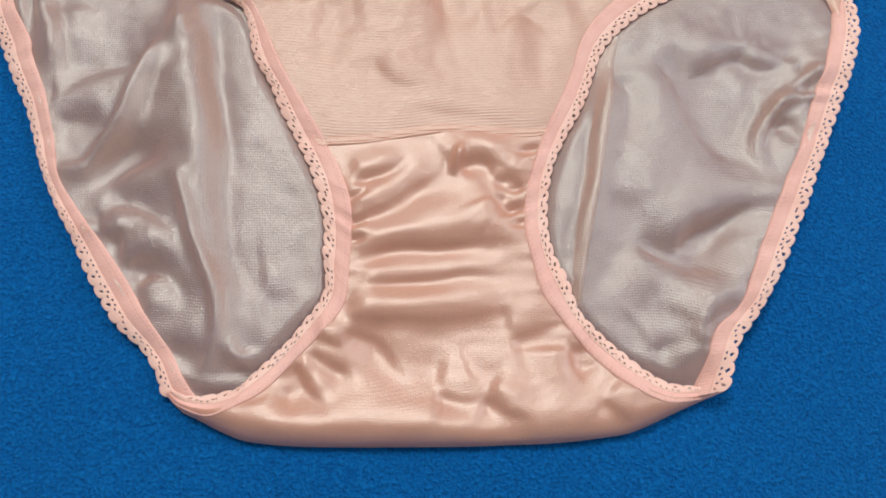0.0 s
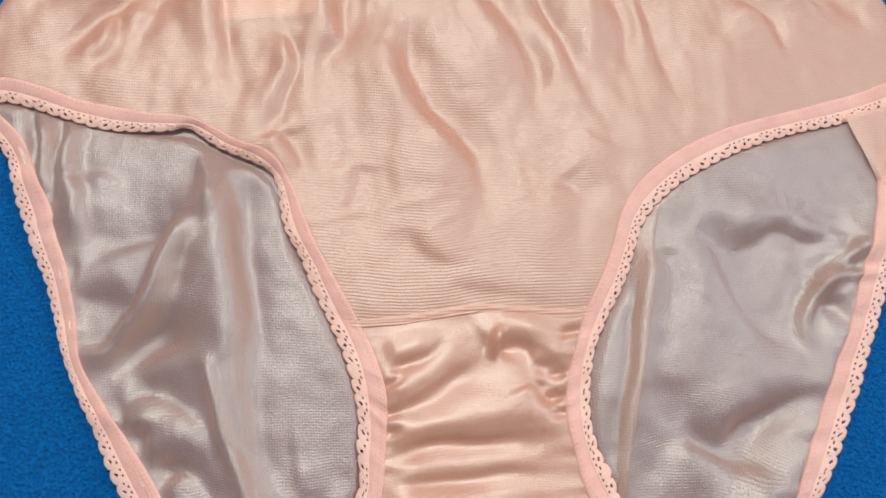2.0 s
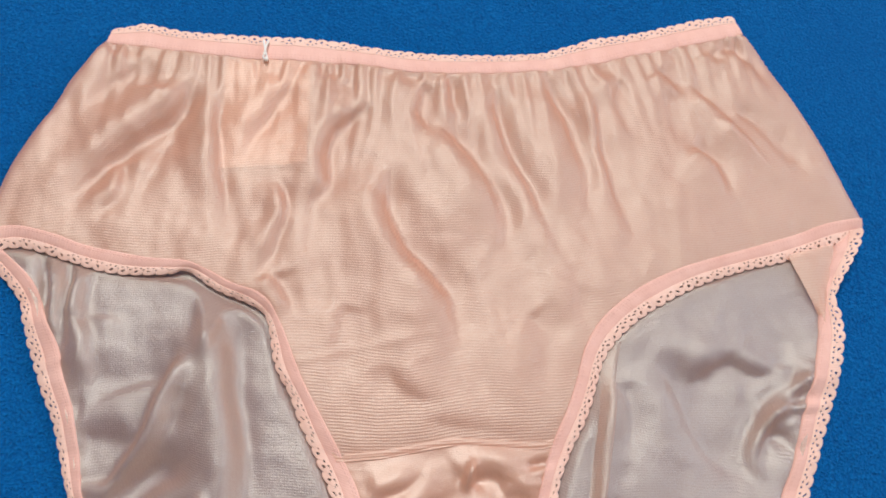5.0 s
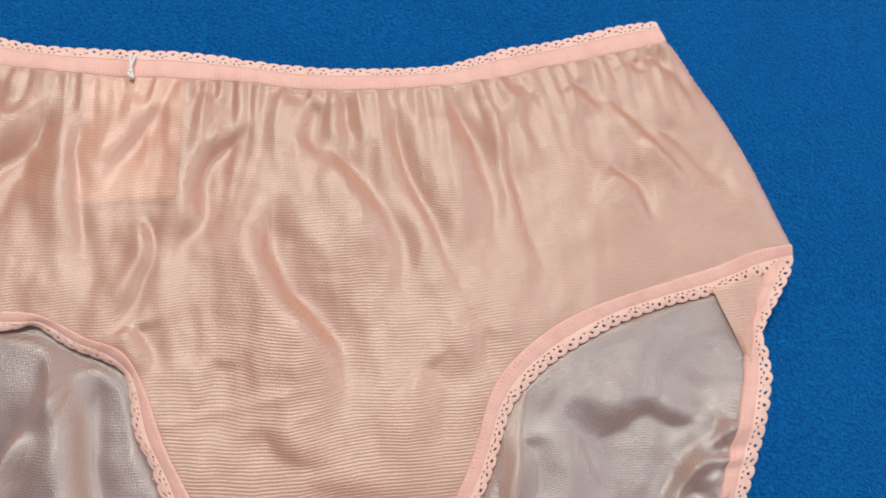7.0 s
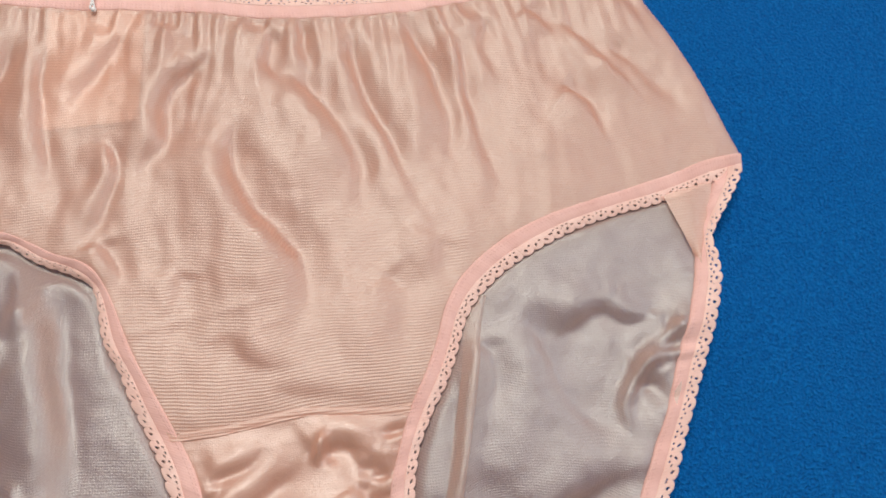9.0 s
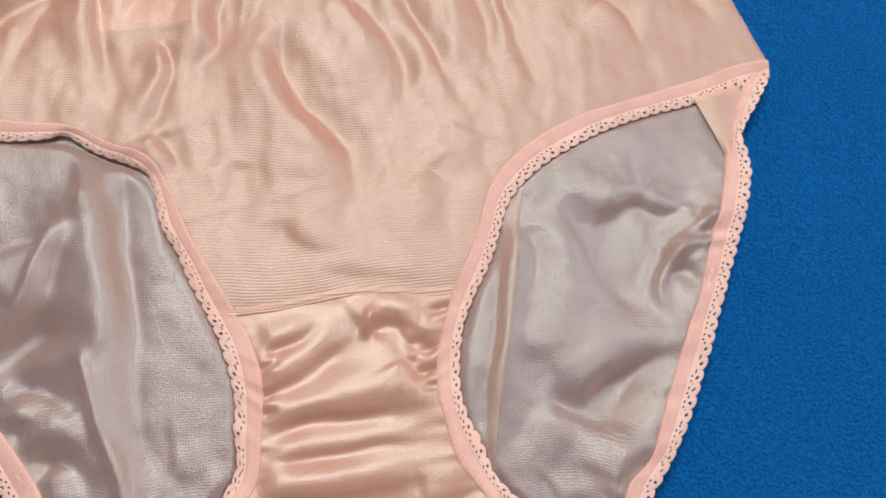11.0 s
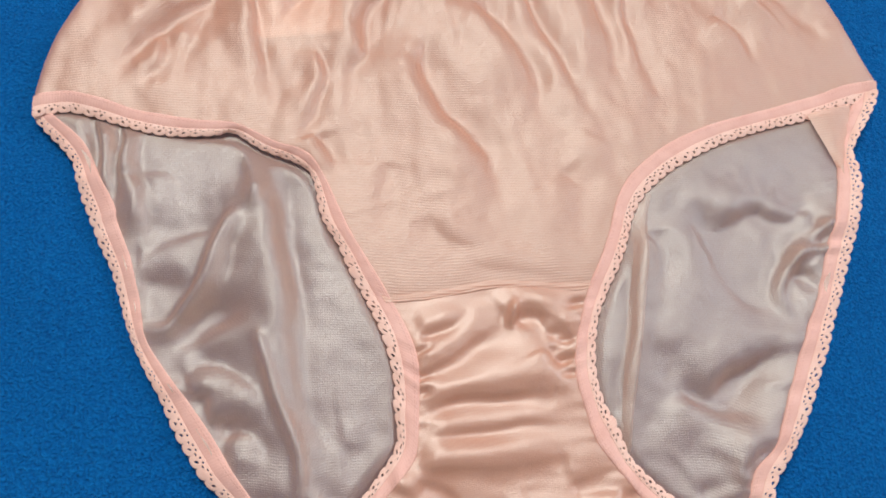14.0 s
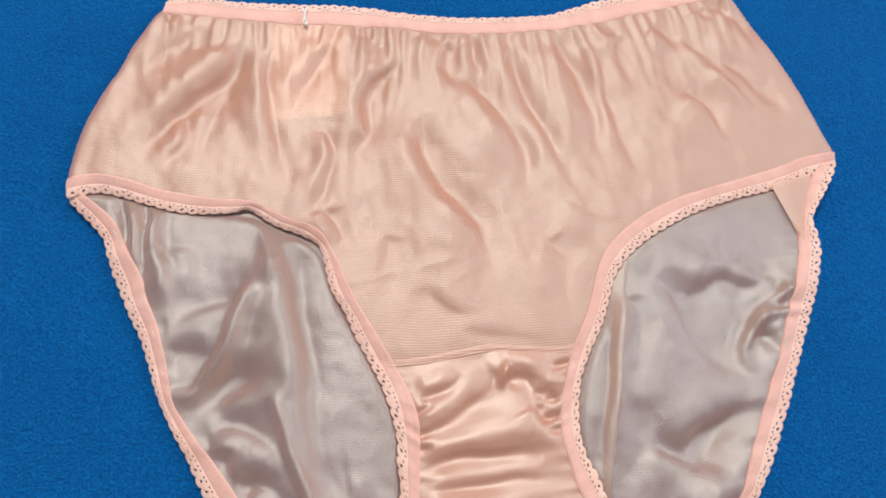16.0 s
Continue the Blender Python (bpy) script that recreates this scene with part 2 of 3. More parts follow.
def creased(panel, points):
    """Sum of a panel's creases: rounded, wavering swells strung along each line, smaller towards its ends."""
    z = np.zeros(len(points))
    waver = np.array([(noise.noise(Vector((x / 17, y / 17, 4.4))), noise.noise(Vector((x / 17, y / 17, 8.8)))) for x, y in points])
    moved = points + 1.8 * waver
    for width, height, skew, line in FOLDS[panel]:
        box = (points > line.min(0) - 5 * width - 3).all(1) & (points < line.max(0) + 5 * width + 3).all(1)
        if not box.any():
            continue
        p, total = moved[box], np.zeros(box.sum())
        way = np.gradient(line, axis=0)
        step = np.hypot(*way.T)
        way = way / step[:, None]
        n = len(line)
        for k in range(n):
            q = p - line[k]
            along = q @ way[k]
            across = way[k, 0] * q[:, 1] - way[k, 1] * q[:, 0]
            wa = width * (1 + skew * np.tanh(across / width))
            u = k / (n - 1)
            size = min(1.0, (u + 0.12) / 0.25, (1.12 - u) / 0.4)
            bow = np.exp(-0.5 * (across / wa) ** 2) - 0.12 * (np.exp(-0.5 * ((across - 2.1 * wa) / wa) ** 2) + np.exp(-0.5 * ((across + 2.1 * wa) / wa) ** 2))
            total += size * step[k] * bow * np.exp(-0.5 * (along / width) ** 2)
        z[box] += 1.4 * height * np.minimum(1.6, total / (width * 2.507))
    for width, height, reach, line in STEPS[panel]:
        box = (points > line.min(0) - 2.5 * reach).all(1) & (points < line.max(0) + 2.5 * reach).all(1)
        if not box.any():
            continue
        p = moved[box]
        d, across, share = near(p, line)
        ends = np.clip(share / 0.2, 0, 1) * np.clip((1 - share) / 0.5, 0, 1)
        ends = ends * ends * (3 - 2 * ends)
        beyond = np.sqrt(np.maximum(d**2 - across**2, 0))
        # the drop opens out along the line; its brow is rounder than its foot
        high = across * np.sign(height)
        brow = width * (0.7 + 0.7 * share) * np.where(high > 0, 1.5, 0.7)
        far = reach * np.where(high > 0, 1.15, 0.85)
        z[box] += 0.55 * abs(height) * ends * np.tanh(high / brow) * np.exp(-((d / far) ** 2)) * np.exp(-((beyond / (1.5 * width)) ** 2))
    return z


def rumple(points, scale, seed):
    return np.array([noise.fractal(Vector((x / scale, y / scale, seed)), 1.0, 2.0, 3) for x, y in points])


def round_edge(d, radius):
    return np.sqrt(np.maximum(0, 1 - (1 - np.clip(d / radius, 0, 1)) ** 2))


# ---- room ----
def slab(name, lo, hi, material, label, category):
    v = [(x, y, z) for x in (lo[0], hi[0]) for y in (lo[1], hi[1]) for z in (lo[2], hi[2])]
    f = [(0, 1, 3, 2), (4, 6, 7, 5), (0, 4, 5, 1), (2, 3, 7, 6), (0, 2, 6, 4), (1, 5, 7, 3)]
    return tagged(new(name, mesh_of(name, v, f, material, False)), label, category, kind="structure")


# unseen box of floor, walls and ceiling, added to bounce light onto the cloth
slab("floor", (-2.4, -2.4, -0.13), (2.4, 2.4, -0.03), BOARDS, "plain brown wooden floor, unseen, added under the blanket", "floor")
slab("wall_north", (-2.4, 2.4, -0.13), (2.4, 2.5, 2.5), PLASTER, "plain white painted wall, unseen, added for bounced light", "wall")
slab("wall_south", (-2.4, -2.5, -0.13), (2.4, -2.4, 2.5), PLASTER, "plain white painted wall, unseen, added for bounced light", "wall")
slab("wall_east", (2.4, -2.5, -0.13), (2.5, 2.5, 2.5), PLASTER, "plain white painted wall, unseen, added for bounced light", "wall")
slab("wall_west", (-2.5, -2.5, -0.13), (-2.4, 2.5, 2.5), PLASTER, "plain white painted wall, unseen, added for bounced light", "wall")
slab("ceiling", (-2.5, -2.5, 2.5), (2.5, 2.5, 2.6), PLASTER, "plain white painted ceiling, unseen, added for bounced light", "ceiling")

# ---- plan curves of the garment, millimetres ----
WAIST_TOP = bend((-143.8, 107.2), (-130, 110), (-117.6, 107.3), (-105.3, 105.2), (-76.9, 102.9), (-55.7, 101.8), (-30.7, 97.3), (-15.6, 94.6), (7.1, 92.8), (45.9, 93.2), (73.1, 100.7), (92.3, 103.7), (129.3, 112.3), (144.8, 114.3))
WAIST_LOW = bend((-144.9, 98.7), (-129, 97), (-116.8, 94.7), (-104.6, 92.6), (-76.6, 89.7), (-55.7, 88.5), (-31, 85.8), (-16.2, 83.1), (6.3, 81.3), (44.6, 82.2), (71.1, 86.1), (90.2, 90.2), (126.5, 97.8), (146.6, 102.3))
SIDE_LEFT = bend((-146.2, 102.9), (-152.1, 92.7), (-159.1, 81.1), (-164.6, 68.4), (-171, 56.1), (-176.2, 44.1), (-180, 32.6), (-182.5, 20), (-183.4, 11.5), (-183.8, 3.1))
SIDE_RIGHT = bend((145.1, 107.3), (152.4, 97.2), (159.1, 79.7), (168.7, 54.6), (175.4, 30.7), (179.5, 12.9), (181, 5.4), (180, -0.8))
FRONT_LEFT_IN = bend((-182.8, 10.8), (-174.1, 12.1), (-165.5, 11), (-154.4, 7.6), (-143.3, 3.3), (-121.4, -2.4), (-106.2, -4.2), (-97.3, -7.9), (-86.3, -14.5), (-74.3, -20.2), (-67.6, -30.6), (-59, -53), (-51, -69.1), (-44.3, -82.5), (-38.6, -95.5), (-35.6, -108.1), (-36.3, -122.2), (-38, -137.7), (-40.5, -144.2), (-47.9, -152.2), (-55.1, -159.1), (-63.9, -167.5), (-70.9, -171.5), (-81.2, -174.9), (-91.7, -170.9), (-95.4, -167))
FRONT_LEFT_OUT = bend((-182.9, 1.8), (-176.4, 3), (-169.2, 3.8), (-160.4, 1.5), (-149.3, -2.8), (-131.8, -8.4), (-112.5, -9.3), (-104, -8.3), (-92.8, -16.3), (-77.5, -23.9), (-72.4, -30.2), (-69.3, -47), (-63.2, -59.6), (-58.7, -71.7), (-50.3, -90.4), (-47.1, -101.1), (-44.8, -113.5), (-45.3, -123.4), (-44.7, -133.2), (-47, -139.8), (-51.6, -145.8), (-58, -153.3), (-69.5, -163.6), (-73.8, -166.9), (-85.2, -168.4), (-90.1, -167.4), (-93.1, -165.8))
FRONT_RIGHT_IN = bend((180, 6.2), (162.7, 3.7), (144.1, -1.9), (118.1, -8.1), (92.7, -15), (74.7, -23), (59.1, -34.4), (50.8, -45.6), (45.6, -58.6), (40.2, -70), (33.9, -81), (28.6, -93.9), (24.4, -106.4), (23.3, -118.8), (25, -130.9), (27, -140.8), (31.8, -148.7), (38.3, -158.4), (46.5, -168.1), (54.9, -174.8), (63.6, -178.7), (74.9, -178.3), (84.3, -175.9))
FRONT_RIGHT_OUT = bend((179.2, -1.6), (168.4, -4.3), (142.2, -12.1), (124.3, -15.4), (103.9, -21), (80.7, -31.4), (67.7, -40.1), (58.3, -50.1), (51.2, -66.3), (45.9, -76.4), (40.9, -84.1), (35.8, -93.7), (32.7, -104.3), (31.1, -116.7), (32.4, -126.9), (36.2, -137), (38.9, -146.9), (44.6, -154.8), (53, -163.1), (61.5, -170.2), (68.6, -173.1), (77.9, -174), (84.3, -172.9))
BACK_LEFT_IN = bend((-178.7, 9.8), (-175.4, 3.2), (-162.5, -9.8), (-155.8, -23.6), (-147.9, -39.6), (-147, -45.2), (-141, -61.1), (-137.3, -76.5), (-134.5, -91.3), (-128.6, -101.8), (-118.3, -116.2), (-110.2, -128.2), (-102.2, -141.8), (-94.6, -153.2), (-89.8, -162.5), (-87.3, -166.8), (-84.5, -169.8), (-80, -173.2))
BACK_LEFT_OUT = bend((-184.3, 11.7), (-183.1, 2.7), (-174.9, -7.3), (-167.1, -17.2), (-162.8, -30.6), (-154.7, -51.1), (-148.4, -64.7), (-144.3, -77.9), (-140.2, -90.7), (-134.5, -103.2), (-129, -113.5), (-121.4, -129.4), (-113.2, -142.9), (-104.3, -152), (-99.5, -159.1), (-96.5, -166.8), (-92.5, -168.8), (-86.5, -173.6))
BACK_RIGHT_IN = bend((169.2, 0.2), (163.2, -8.7), (154.9, -21.7), (150.3, -33), (145.4, -46.9), (138.3, -61.5), (129.1, -79.6), (123.3, -92.7), (115.6, -105.4), (106.4, -121.7), (98.8, -135.4), (91.6, -148.6), (82.7, -155.8), (78, -166.6), (72.6, -177.1))
BACK_RIGHT_OUT = bend((177.6, 0.7), (174.7, -6.2), (166.8, -16.4), (157.6, -29.1), (157.3, -42), (151.8, -58.3), (142.7, -75.5), (135.6, -88.8), (128.7, -101.6), (122, -114.1), (112.7, -130), (105.5, -141.6), (96.6, -152.7), (89.2, -161.7), (85.6, -170.6), (82.5, -176.2))
SEAM = bend((-43.5, -82.7), (-29.6, -82.3), (-19.6, -81.1), (-3.3, -79.3), (10.8, -80.7), (27, -82.2), (33.7, -81.5))
HEM = bend((-95.6, -167.3), (-90.8, -172.5), (-86, -175.2), (-78.1, -179.6), (-71.1, -182.6), (-58.9, -184.8), (-41.4, -186.3), (-6.1, -188.2), (11.7, -188.7), (29.8, -188.9), (48.2, -187.7), (55.8, -186), (65.6, -182.4), (75.6, -178.8), (85.6, -175.4))
step("front", 3.6, 3.8, 10, -1, (-111, 83), (-112, 71), (-119, 61), (-130, 52), (-142, 40), (-150, 29), (-152, 17), (-152, 9))
step("front", 4, 1.7, 11, -1, (-130, 94), (-135, 86), (-145, 78), (-151, 67), (-152, 55))
step("front", 1.8, 1.2, 7, -1, (-132, 42), (-134, 27), (-141, 18), (-142, 8))
step("front", 3.2, 1.3, 9, -1, (-114, 60), (-123, 39), (-128, 22), (-130, 4))
step("front", 1.5, 1.4, 7, -1, (-92, 81), (-96, 61), (-94, 37), (-91, 17), (-89, -4))
step("front", 2.3, 1.7, 8, -1, (-65, 79), (-77, 61), (-84, 48), (-88, 37))
step("front", 1.3, 1.5, 6, -1, (-70, 32), (-67, 16), (-71, 3), (-76, -7), (-78, -17))
step("front", 2.5, 2.4, 9, -1, (-28, 71), (-43, 59), (-50, 47), (-51, 30), (-58, 19), (-60, 4), (-62, -9))
step("front", 2.2, 1.9, 8, -1, (-9, 80), (-11, 64), (-8, 54), (-2, 45))
step("front", 3.5, 2.5, 12, -1, (-4, 57), (12, 37), (19, 19), (20, 3), (16, -9))
step("front", 2.5, 2.4, 11, -1, (-22, 39), (-26, 23), (-25, 10), (-20, -2), (-9, -15), (-3, -26), (-1, -38), (1, -49), (-1, -58))
step("front", 2.2, 2.0, 8, -1, (26, 80), (23, 61), (26, 44), (32, 28), (37, 12), (42, -3), (50, -19))
step("front", 3.0, 2.5, 10, -1, (45, 80), (50, 66), (54, 49), (57, 33), (57, 17), (52, -2))
step("front", 1.7, 1.6, 7, -1, (71, 75), (68, 55), (69, 38), (72, 22), (75, 8), (80, -4), (83, -12))
step("front", 2.8, 1.4, 8, -1, (84, 80), (78, 66), (79, 55), (83, 42))
step("front", 1.6, 1.7, 7, -1, (108, 44), (118, 36), (121, 27), (123, 14))
step("front", 1.4, 1.3, 7, -1, (112, 76), (123, 66), (131, 54), (138, 43), (144, 32), (148, 20))
step("front", 4, 1.9, 10, -1, (131, 63), (143, 50), (150, 38), (157, 26))
step("front", 2.1, 1.6, 7, -1, (134, 97), (143, 89), (149, 78), (153, 70))
step("front", 1.5, 1.0, 6, -1, (128, 94), (131, 88), (135, 84))
step("front", 2.8, 0.7, 9, -1, (28, -32), (33, -39), (40, -48))
step("front", 2.8, 0.7, 9, -1, (-44, -23), (-47, -36), (-56, -47))
fold("front", 1.4, 0.16, 0, (-67, -48), (-52, -45), (-35, -42), (-7, -37))
step("front", 2.4, 0.6, 9, 1, (-27, -48), (-23, -56), (-12, -62), (-0, -61))
step("front", 2, 0.5, 7, 1, (-15, -70), (6, -74), (18, -76), (32, -78))
step("front", 1.8, 1.3, 6, -1, (-71, -10), (-66, -23), (-64, -32))
fold("front", 13, 1.6, 0, (-9, 18), (4, 14))
step("front", 1.7, 1.2, 6, -1, (101, 84), (106, 77), (111, 69))
step("front", 2.0, 1.2, 6, -1, (-42, 81), (-46, 70), (-52, 60))
step("front", 1.6, 1.2, 6, -1, (5, 80), (5, 67), (9, 54))
step("front", 2.8, 0.7, 9, -1, (52, -18), (46, -30), (48, -41))
fold("back", 2.6, 1.6, 0.4, (59.3, -60.8), (53.6, -81.2), (48.2, -100.7), (43.8, -121.4), (39.2, -136.2))
fold("back", 2.4, 3.0, 0.3, (-155.0, 2.0), (-154.0, -12.0), (-151.0, -26.0), (-149.0, -35.0))
fold("back", 1.8, -2.6, 0, (-151.0, 2.0), (-149.0, -11.0), (-148.0, -27.0), (-147.0, -37.0))
fold("back", 3.0, 2.4, -0.3, (-143.0, -0.0), (-144.0, -15.0), (-143.0, -29.0), (-141.0, -41.0), (-138.0, -52.0))
fold("back", 2.0, -2.2, 0, (-161.0, 3.0), (-159.0, -6.0), (-156.0, -20.0))
fold("back", 2.2, 3.0, -0.3, (-94.0, -20.0), (-93.0, -30.0), (-95.0, -44.0))
fold("back", 8, 4.4, -0.6, (-94.0, -26.0), (-91.0, -50.0), (-89.0, -73.0), (-88.0, -94.0), (-85.0, -122.0), (-80.0, -137.0), (-80.0, -152.0))
fold("back", 1.6, 2.4, 0, (-93, -94), (-90, -107), (-87, -119), (-81, -133), (-79, -145), (-81, -156), (-84, -161))
fold("back", 2.8, 4.4, 0.2, (-102, -46), (-108, -60), (-113, -71), (-119, -81), (-126, -89), (-133, -89))
fold("back", 4.6, -4.2, 0, (-122, -93), (-111, -85), (-97, -82))
step("back", 2.4, 2.2, 10, -1, (-91, -24), (-87, -50), (-83, -72), (-79, -90), (-75, -108))
step("back", 3.6, 1.6, 10, 1, (-107, -52), (-126, -57), (-138, -68))
step("back", 2.6, 1.8, 8, 1, (-139, -23), (-140, -37), (-141, -48))
fold("back", 3, 1.6, 0, (-147, -13), (-144, -30), (-140, -46))
step("back", 3.0, 2.4, 9, -1, (-120, -106), (-109, -106), (-99, -113), (-94, -123), (-91, -132))
step("back", 1.8, 1.6, 6, 1, (-117, -115), (-111, -113), (-107, -114))
step("back", 2.0, 1.6, 7, 1, (-111, -125), (-101, -123), (-94, -130))
step("back", 2.2, 1.9, 7, -1, (-108, -132), (-100, -130), (-94, -136), (-93, -146))
fold("back", 3, -2.2, 0, (-95, -153), (-84, -158))
fold("back", 2, 1.6, 0, (-76, -151), (-72, -158), (-62, -160))
fold("back", 2.2, -1.8, 0, (-77, -162), (-65, -163))
fold("back", 14, 1.2, 0, (-61, -91), (-54, -108))
step("back", 4, 1.0, 12, 1, (-66, -135), (-51, -134))
step("back", 3.4, 1.4, 9, 1, (-139, -68), (-127, -68), (-116, -74))
fold("back", 3, 1.4, 0, (-128, -110), (-120, -112))
step("back", 2.0, 1.9, 8, 1, (87, -61), (96, -58), (105, -54), (110, -54), (114, -57), (121, -58), (127, -53), (133, -49), (138, -50))
fold("back", 1.8, 2.6, 0, (137, -61), (128, -67), (120, -73), (114, -82), (110, -91), (110, -98))
step("back", 2.0, 1.6, 6, -1, (131, -55), (127, -64), (115, -73))
fold("back", 1.5, 1.8, 0, (118, -75), (129, -72), (138, -74))
fold("back", 1.4, 1.4, 0, (134, -62), (136, -72))
step("back", 2.0, 1.9, 7, 1, (115, -83), (122, -81), (126, -86), (126, -96))
step("back", 4.6, 2.3, 14, -1, (76, -49), (84, -71), (88, -87), (96, -97), (106, -100), (117, -98))
step("back", 2.8, 3.2, 10, 1, (73, -130), (83, -120), (94, -115), (104, -111), (117, -107))
fold("back", 4.4, -2.2, 0, (78, -126), (90, -121))
step("back", 2.5, 2.0, 9, -1, (60, -123), (68, -131), (76, -137), (86, -138), (98, -143))
fold("back", 5, -1.4, 0, (56, -111), (64, -116))
fold("back", 9, 1.6, 0, (64, -97), (73, -106))
step("back", 2.4, 2.1, 7, 1, (76, -157), (81, -151), (88, -148), (97, -148))
step("back", 2.0, 1.6, 6, 1, (77, -162), (83, -156), (91, -153))
step("back", 3, 1.4, 8, 1, (60, -161), (66, -158), (74, -159))
fold("back", 3.2, -1.8, 0, (66, -168), (78, -169))
step("back", 2.4, 1.5, 8, -1, (62, -59), (63, -71), (57, -89))
fold("back", 9, 1.2, 0, (85, -46), (102, -45))
step("gusset", 2.6, 3.0, 10, 1, (-37, -125), (-25, -122), (-6, -121), (13, -121), (24, -117))
step("gusset", 2.0, 2.1, 7, 1, (-36, -134), (-22, -133), (-3, -132), (23, -133))
step("gusset", 3.6, 2.4, 10, 1, (-40, -143), (-26, -146), (-7, -147), (11, -145), (24, -139))
step("gusset", 3.4, 2.2, 10, 1, (-41, -147), (-30, -152), (-22, -159), (-15, -169))
fold("gusset", 7.5, -2.4, 0, (-20, -161), (2, -166))
step("gusset", 3, 1.6, 9, 1, (-12, -170), (0, -173), (9, -170))
step("gusset", 2.3, 1.9, 7, 1, (-51, -156), (-43, -159), (-33, -165))
step("gusset", 1.8, 1.6, 6, 1, (-55, -159), (-50, -168), (-42, -174))
step("gusset", 1.6, 1.2, 5, 1, (-48, -150), (-37, -155))
step("gusset", 2.4, 1.7, 7, 1, (4, -173), (12, -179), (22, -182))
step("gusset", 2.4, 1.8, 8, -1, (33, -157), (34, -167), (39, -174))
step("gusset", 2.6, 1.3, 8, 1, (14, -155), (26, -152), (34, -150))
step("gusset", 2.6, 2.3, 8, 1, (-36, -113), (-24, -107), (-14, -101), (-1, -91))
step("gusset", 1.9, 1.6, 6, 1, (-36, -98), (-24, -94), (-15, -86))
step("gusset", 2.0, 1.9, 7, 1, (-0, -95), (6, -91), (14, -92), (24, -96))
fold("gusset", 1.2, 1.7, 0, (3, -88), (0, -95))
step("gusset", 1.8, 1.6, 6, -1, (12, -105), (16, -113), (25, -115))
step("gusset", 1.4, 1.2, 5, 1, (13, -99), (20, -98), (26, -102))
step("gusset", 2.2, 1.2, 8, 1, (42, -175), (50, -182), (57, -184))
step("gusset", 2.2, 1.2, 7, -1, (-62, -168), (-59, -175), (-52, -178))
fold("gusset", 1.2, 1.6, 0, (2.4, -88.4), (0.7, -95.2))
fold("gusset", 1.0, -1.4, 0, (-36.3, -104.6), (-30.5, -103.4))
fold("gusset", 1.0, -1.4, 0, (-36.1, -113.9), (-31.3, -112.9))
fold("gusset", 0.9, -1.4, 0, (-36.2, -119.3), (-32, -118.5))
fold("gusset", 1.2, -1.4, 0, (23.7, -102.4), (17.7, -103.2))
fold("gusset", 1.2, -1.4, 0, (23.1, -109.7), (16, -112.5))
fold("gusset", 1.2, -1.4, 0, (23.1, -115.9), (17.6, -116.3))
fold("gusset", 1.2, -1.4, 0, (31, -88.8), (22.9, -89.6))
PLEAT_B = bend((65.5, -44), (62, -54.6), (58.1, -73.1), (53.1, -92.1), (47.6, -111.9), (41.1, -135.9), (38.5, -150))
PLEAT_A = bend((60.5, -42), (58.3, -52), (53.9, -72.8), (48.8, -91.8), (43.8, -111.6), (39, -134.9), (35.5, -148))
RIGHT_FLAP_A = bend((142.4, -10.2), (144.2, -17.7), (146.6, -26.7), (148.3, -34.1), (149.4, -41.6))
RIGHT_FLAP_B = bend((164, -5.8), (161, -14.2), (157.4, -22.9), (154.4, -31.6), (151, -41.7))

# ---- blue fleece blanket ----
def blanket():
    xs = np.unique(np.r_[np.linspace(-1.3, -0.45, 18), np.linspace(-0.45, 0.45, 181), np.linspace(0.45, 1.3, 18)])
    ys = np.unique(np.r_[np.linspace(-1.1, -0.4, 16), np.linspace(-0.4, 0.4, 161), np.linspace(0.4, 1.1, 16)])
    gx, gy = np.meshgrid(xs, ys)
    pts = np.stack([gx.ravel(), gy.ravel()], 1)
    z = 0.0012 * rumple(pts * 1000, 70.0, 3.3) + 0.0004 * rumple(pts * 1000, 9.0, 7.1)
    edge = np.minimum(1.3 - np.abs(pts[:, 0]), 1.1 - np.abs(pts[:, 1]))
    z = np.where(edge < 0.012, -0.02, z) - 0.0005
    nx, ny = len(xs), len(ys)
    i = np.arange(nx * ny).reshape(ny, nx)
    faces = np.stack([i[:-1, :-1], i[:-1, 1:], i[1:, 1:], i[1:, :-1]], -1).reshape(-1, 4)
    ob = new("fleece_blanket", mesh_of("fleece_blanket", np.c_[pts, z], faces, FLEECE))
    tagged(ob, "bright royal blue fleece blanket spread flat under the briefs", "blanket")
    solid = ob.modifiers.new("thickness", "SOLIDIFY")
    solid.thickness, solid.offset = 0.006, -1
    return ob


blanket()

# ---- the briefs ----
FRONT_Z, GUSSET_Z, BACK_Z = 6.6, 5.4, 4.8


def upto(line, target):
    """The line's part before and after its point nearest to the target."""
    k = int(np.argmin(np.hypot(*(line - target).T)))
    return line[: k + 1], line[k:]


def between(a, b, share):
    n = max(len(a), len(b))
    return even(a, count=n) * (1 - share) + even(b, count=n) * share


LEFT_MID = between(FRONT_LEFT_IN, FRONT_LEFT_OUT, 0.3)
RIGHT_MID = between(FRONT_RIGHT_IN, FRONT_RIGHT_OUT, 0.3)
LEFT_HIGH, LEFT_LOW = upto(LEFT_MID, SEAM[0])
RIGHT_HIGH, RIGHT_LOW = upto(RIGHT_MID, SEAM[-1])
WAIST_MID = between(WAIST_LOW, WAIST_TOP, 0.4)
FRONT_RING = np.vstack([WAIST_MID, SIDE_RIGHT[4:], RIGHT_HIGH, SEAM[::-1] - (0, 1.5), LEFT_HIGH[::-1], SIDE_LEFT[::-1][:-4]])
